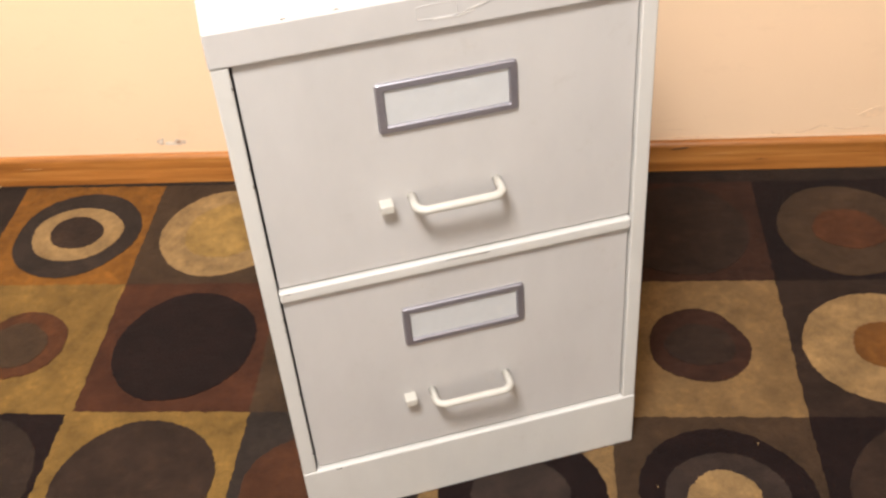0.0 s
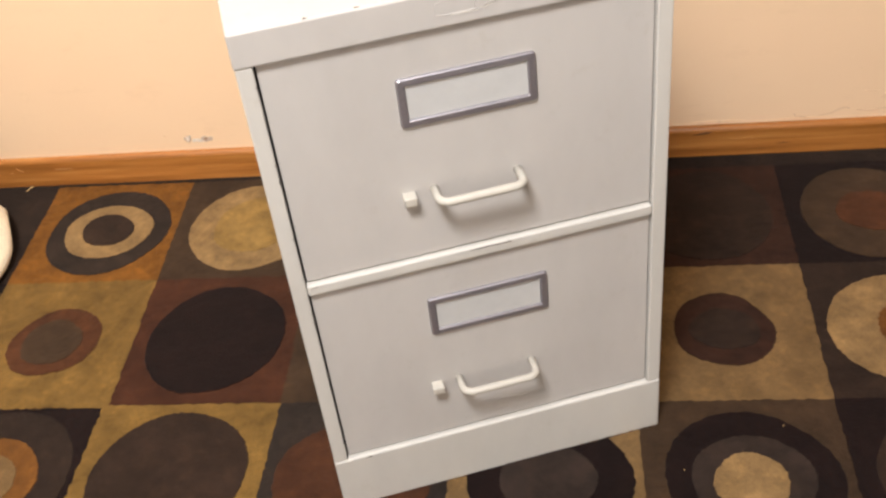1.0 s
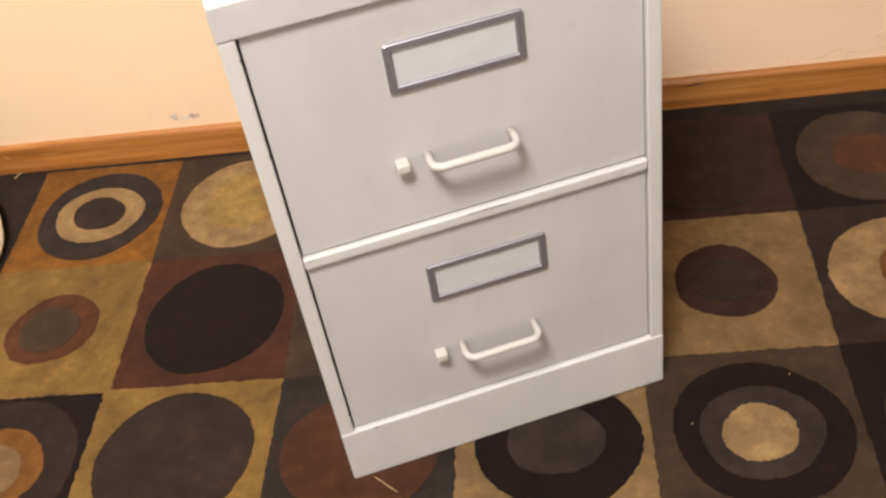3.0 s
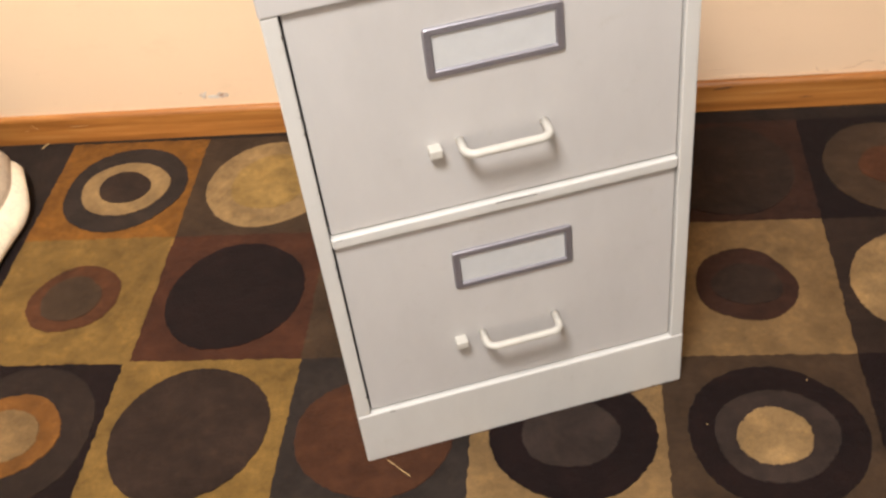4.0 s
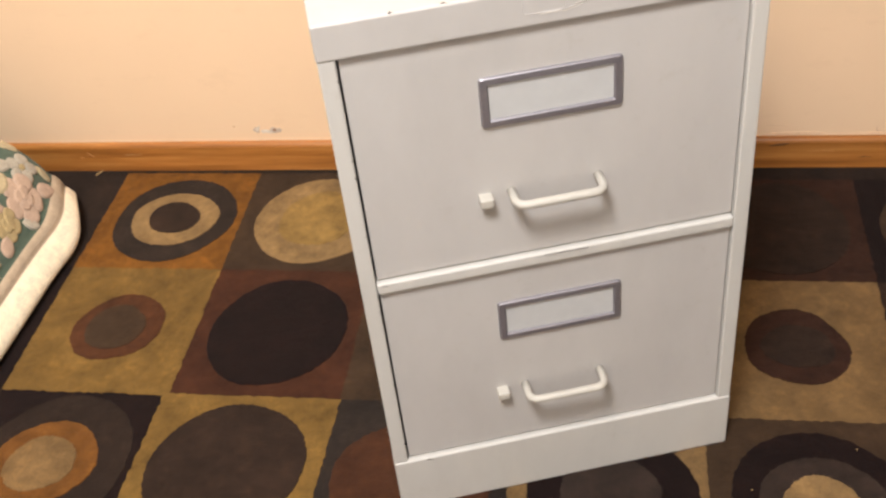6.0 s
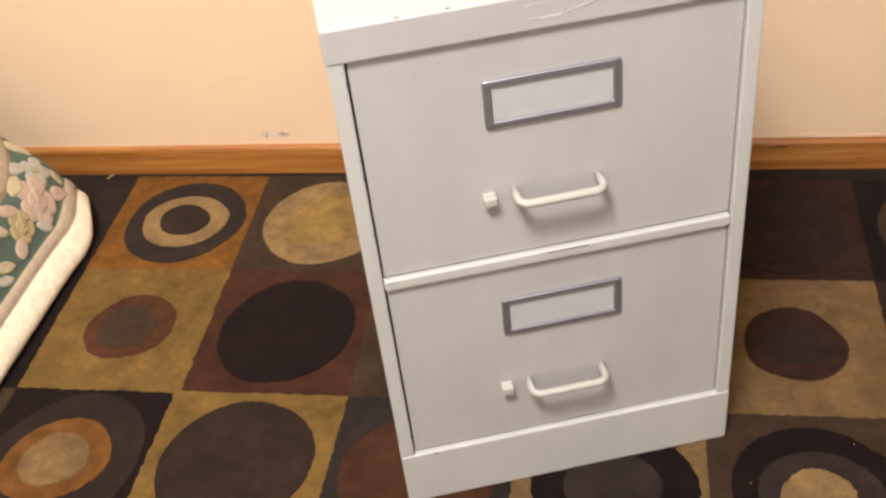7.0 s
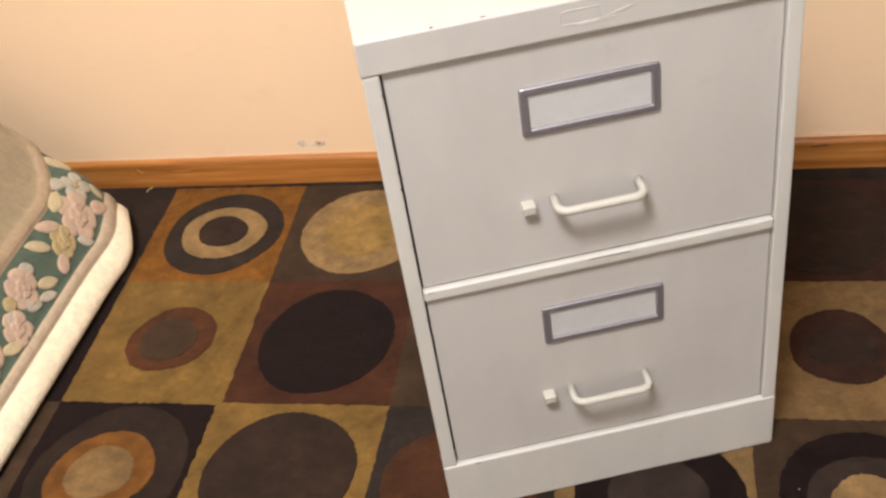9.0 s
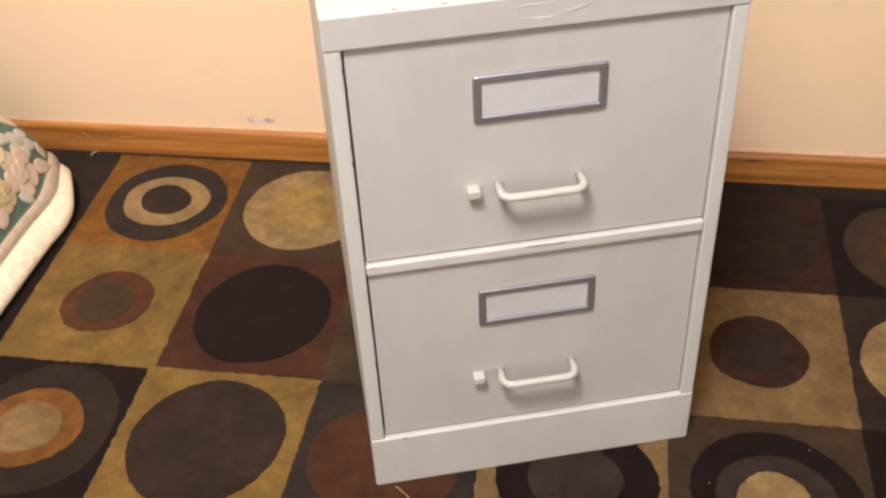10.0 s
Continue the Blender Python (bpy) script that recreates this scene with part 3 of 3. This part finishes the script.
def contour(d, nx=40, ny=80, na=26):
    """Points of the rug's outline set in by d, with rounded corners; the bands run narrower along the ends."""
    tight = 0.025 * max(0.0, min(d / 0.054, (0.074 - d) / 0.020))  # the cream border thins round the corners
    r = max(0.02, min(0.18 - 0.33 * min(d, 0.074) - 0.2 * max(0.0, d - 0.074) - tight, RW / 2 - d - 0.01))
    end = 0.56 * d if d < 0.201 else 0.1126 + d - 0.201
    x0, x1, y0, y1 = d, RW - d, end, RL - end
    out = []
    for (cx, cy, t0), (ex, ey), n in (
        ((x1 - r, y0 + r, -90), (x1, y1 - r), ny), ((x1 - r, y1 - r, 0), (x0 + r, y1), nx),
        ((x0 + r, y1 - r, 90), (x0, y0 + r), ny), ((x0 + r, y0 + r, 180), (x1 - r, y0), nx)):
        for k in range(na + 1):
            t = radians(t0 + 90 * k / na)
            out.append((cx + r * math.cos(t), cy + r * math.sin(t)))
        sx, sy = out[-1]
        for k in range(1, n):
            out.append((sx + (ex - sx) * k / n, sy + (ey - sy) * k / n))
    return out


def floral_body():
    """The pile in nested bands, each carved a little lower at its seams, over a thick edge."""
    # the inner mauve band has its shading put into a darker pile colour
    B = [("cream", 0.0, 0.054), ("mauve", 0.054, 0.074), ("green", 0.074, 0.176), ("shaded_mauve", 0.176, 0.201), ("field", 0.201, 0.58)]
    names = ["cream", "mauve", "green", "field", "shaded_mauve"]
    rows = [(0.010, -0.011, 0), (0.003, -0.009, 0), (0.0, -0.004, 0)]
    for k, (colour, d0, d1) in enumerate(B):
        n = max(6, int((d1 - d0) / 0.008))
        lift = {"cream": 0.010, "mauve": 0.010, "green": 0.0065, "field": 0.010, "shaded_mauve": 0.012}[colour]
        for i in range(n + 1):
            f = i / n
            h = lift * min(1, 0.55 + 3 * min(f, 1 - f)) if not (k == 0 and f < 0.5) else lift * min(1.0, 0.2 + 3 * math.sqrt(max(f, 0)))
            rows.append((d0 + (d1 - d0) * (f * 0.998 + 0.001), h, names.index(colour)))
    bm = bmesh.new()
    grid = []
    for d, h, mi in rows:
        ring = []
        for p, q in contour(d):
            n = drape_normal(min(max(p, 0.01), RW - 0.01), min(max(q, 0.01), RL - 0.01))
            ring.append(bm.verts.new(drape(p, q) + n * h))
        grid.append((ring, mi))
    n = len(grid[0][0])
    for (a, _), (b, mi) in zip(grid, grid[1:]):
        for k in range(n):
            f = bm.faces.new((a[k], a[(k + 1) % n], b[(k + 1) % n], b[k]))
            f.material_index = mi
    bm.faces.new(grid[-1][0]).material_index = 3
    for _ in range(3):
        bmesh.ops.smooth_vert(bm, verts=bm.verts[:], factor=0.5, use_axis_x=True, use_axis_y=True, use_axis_z=True)
    bmesh.ops.recalc_face_normals(bm, faces=bm.faces[:])
    return part("pile_surface", bm, [F[k] for k in names], heap, smooth=True)


floral_body()


def petal(p, q, length, width, turn, lift, mat, name="petal", label=""):
    """A carved, pillowed petal lying on the draped pile at (p, q), its long way turned from the p direction."""
    bm = bmesh.new()
    rings, n = [], 16
    for f, h in ((1.0, 0.0), (0.96, 0.55), (0.86, 0.86), (0.62, 1.0), (0.25, 0.90)):
        ring = []
        for k in range(n):
            t = 2 * math.pi * k / n
            lx = f * length / 2 * math.cos(t)
            ly = f * width / 2 * math.sin(t) * ((abs(math.sin(t)) ** 0.45) if name == "leaf" else (1 + 0.22 * math.cos(t)))
            pp, qq = p + lx * math.cos(turn) - ly * math.sin(turn), q + lx * math.sin(turn) + ly * math.cos(turn)
            ring.append(bm.verts.new(drape(pp, qq) + drape_normal(pp, qq) * (0.005 + lift * h)))
        rings.append(ring)
    for a, b in zip(rings, rings[1:]):
        for k in range(n):
            bm.faces.new((a[k], a[(k + 1) % n], b[(k + 1) % n], b[k]))
    bm.faces.new(rings[-1])
    bmesh.ops.recalc_face_normals(bm, faces=bm.faces[:])
    return part(name, bm, F[mat], heap, label, smooth=True)


def rose(p, q, r, mat="rose", heart="rose", n=5, spin=0.0):
    """A carved bloom: broad outer petals, a tighter inner ring and a heart."""
    # dark rose outline yarn, which also paints shade into the gaps between petals
    petal(p, q, 1.86 * r, 1.86 * r, 0, 0.0016, "outline_shade", "flower_ground")
    for k in range(n):
        t = spin + 2 * math.pi * k / n
        petal(p + 0.62 * r * math.cos(t), q + 0.62 * r * math.sin(t), r * 0.88, r * 0.96, t, 0.0034 + 0.0007 * k, mat)
    for k in range(4):
        t = spin + 0.5 + 2 * math.pi * k / 4
        petal(p + 0.27 * r * math.cos(t), q + 0.27 * r * math.sin(t), r * 0.50, r * 0.60, t, 0.0068 + 0.0006 * k, heart)
    petal(p, q, r * 0.26, r * 0.26, 0, 0.0096, heart, "flower_heart")


def motif(dq):
    """One run of carved blooms and leaves along the green border."""
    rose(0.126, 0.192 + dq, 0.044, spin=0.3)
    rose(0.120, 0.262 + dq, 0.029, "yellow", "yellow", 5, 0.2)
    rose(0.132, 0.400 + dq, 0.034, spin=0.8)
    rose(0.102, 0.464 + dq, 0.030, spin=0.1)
    if dq < 0:
        for k in range(5):
            t = 0.4 + 1.2566 * k
            petal(0.160 + 0.017 * math.cos(t), 0.131 + 0.019 * math.sin(t), 0.027, 0.024, t, 0.0044, "grey")
        petal(0.160, 0.131, 0.012, 0.012, 0, 0.0062, "yellow", "flower_heart")
    for mat, p, q, length, width, turn in (
        ("rose", 0.108, 0.128, 0.050, 0.032, 1.38), ("grey", 0.188, 0.170, 0.038, 0.030, 0.9),
        ("leaf", 0.214, 0.126, 0.060, 0.026, 0.35), ("leaf", 0.138, 0.106, 0.036, 0.020, 0.3),
        ("leaf", 0.172, 0.208, 0.052, 0.036, 1.9), ("rose", 0.156, 0.264, 0.060, 0.026, 0.91), ("rose", 0.098, 0.292, 0.042, 0.032, 2.07),
        ("grey", 0.088, 0.216, 0.044, 0.022, 0.8), ("leaf", 0.150, 0.312, 0.060, 0.024, 0.75), ("grey", 0.144, 0.366, 0.034, 0.030, 1.0),
        ("leaf", 0.102, 0.350, 0.056, 0.024, 1.05), ("grey", 0.088, 0.368, 0.048, 0.020, 1.1), ("grey", 0.102, 0.404, 0.044, 0.028, 0.9),
        ("grey", 0.091, 0.446, 0.034, 0.024, 0.6), ("leaf", 0.090, 0.498, 0.054, 0.024, 1.1), ("grey", 0.118, 0.456, 0.036, 0.026, 1.8),
        ("yellow", 0.134, 0.440, 0.034, 0.028, 0.9)):
        if dq < 0 or q > 0.2:
            petal(p, q + dq, 0.94 * length, 0.9 * width, turn, 0.0046, mat, "leaf" if mat == "leaf" or length > 1.8 * width else "petal")


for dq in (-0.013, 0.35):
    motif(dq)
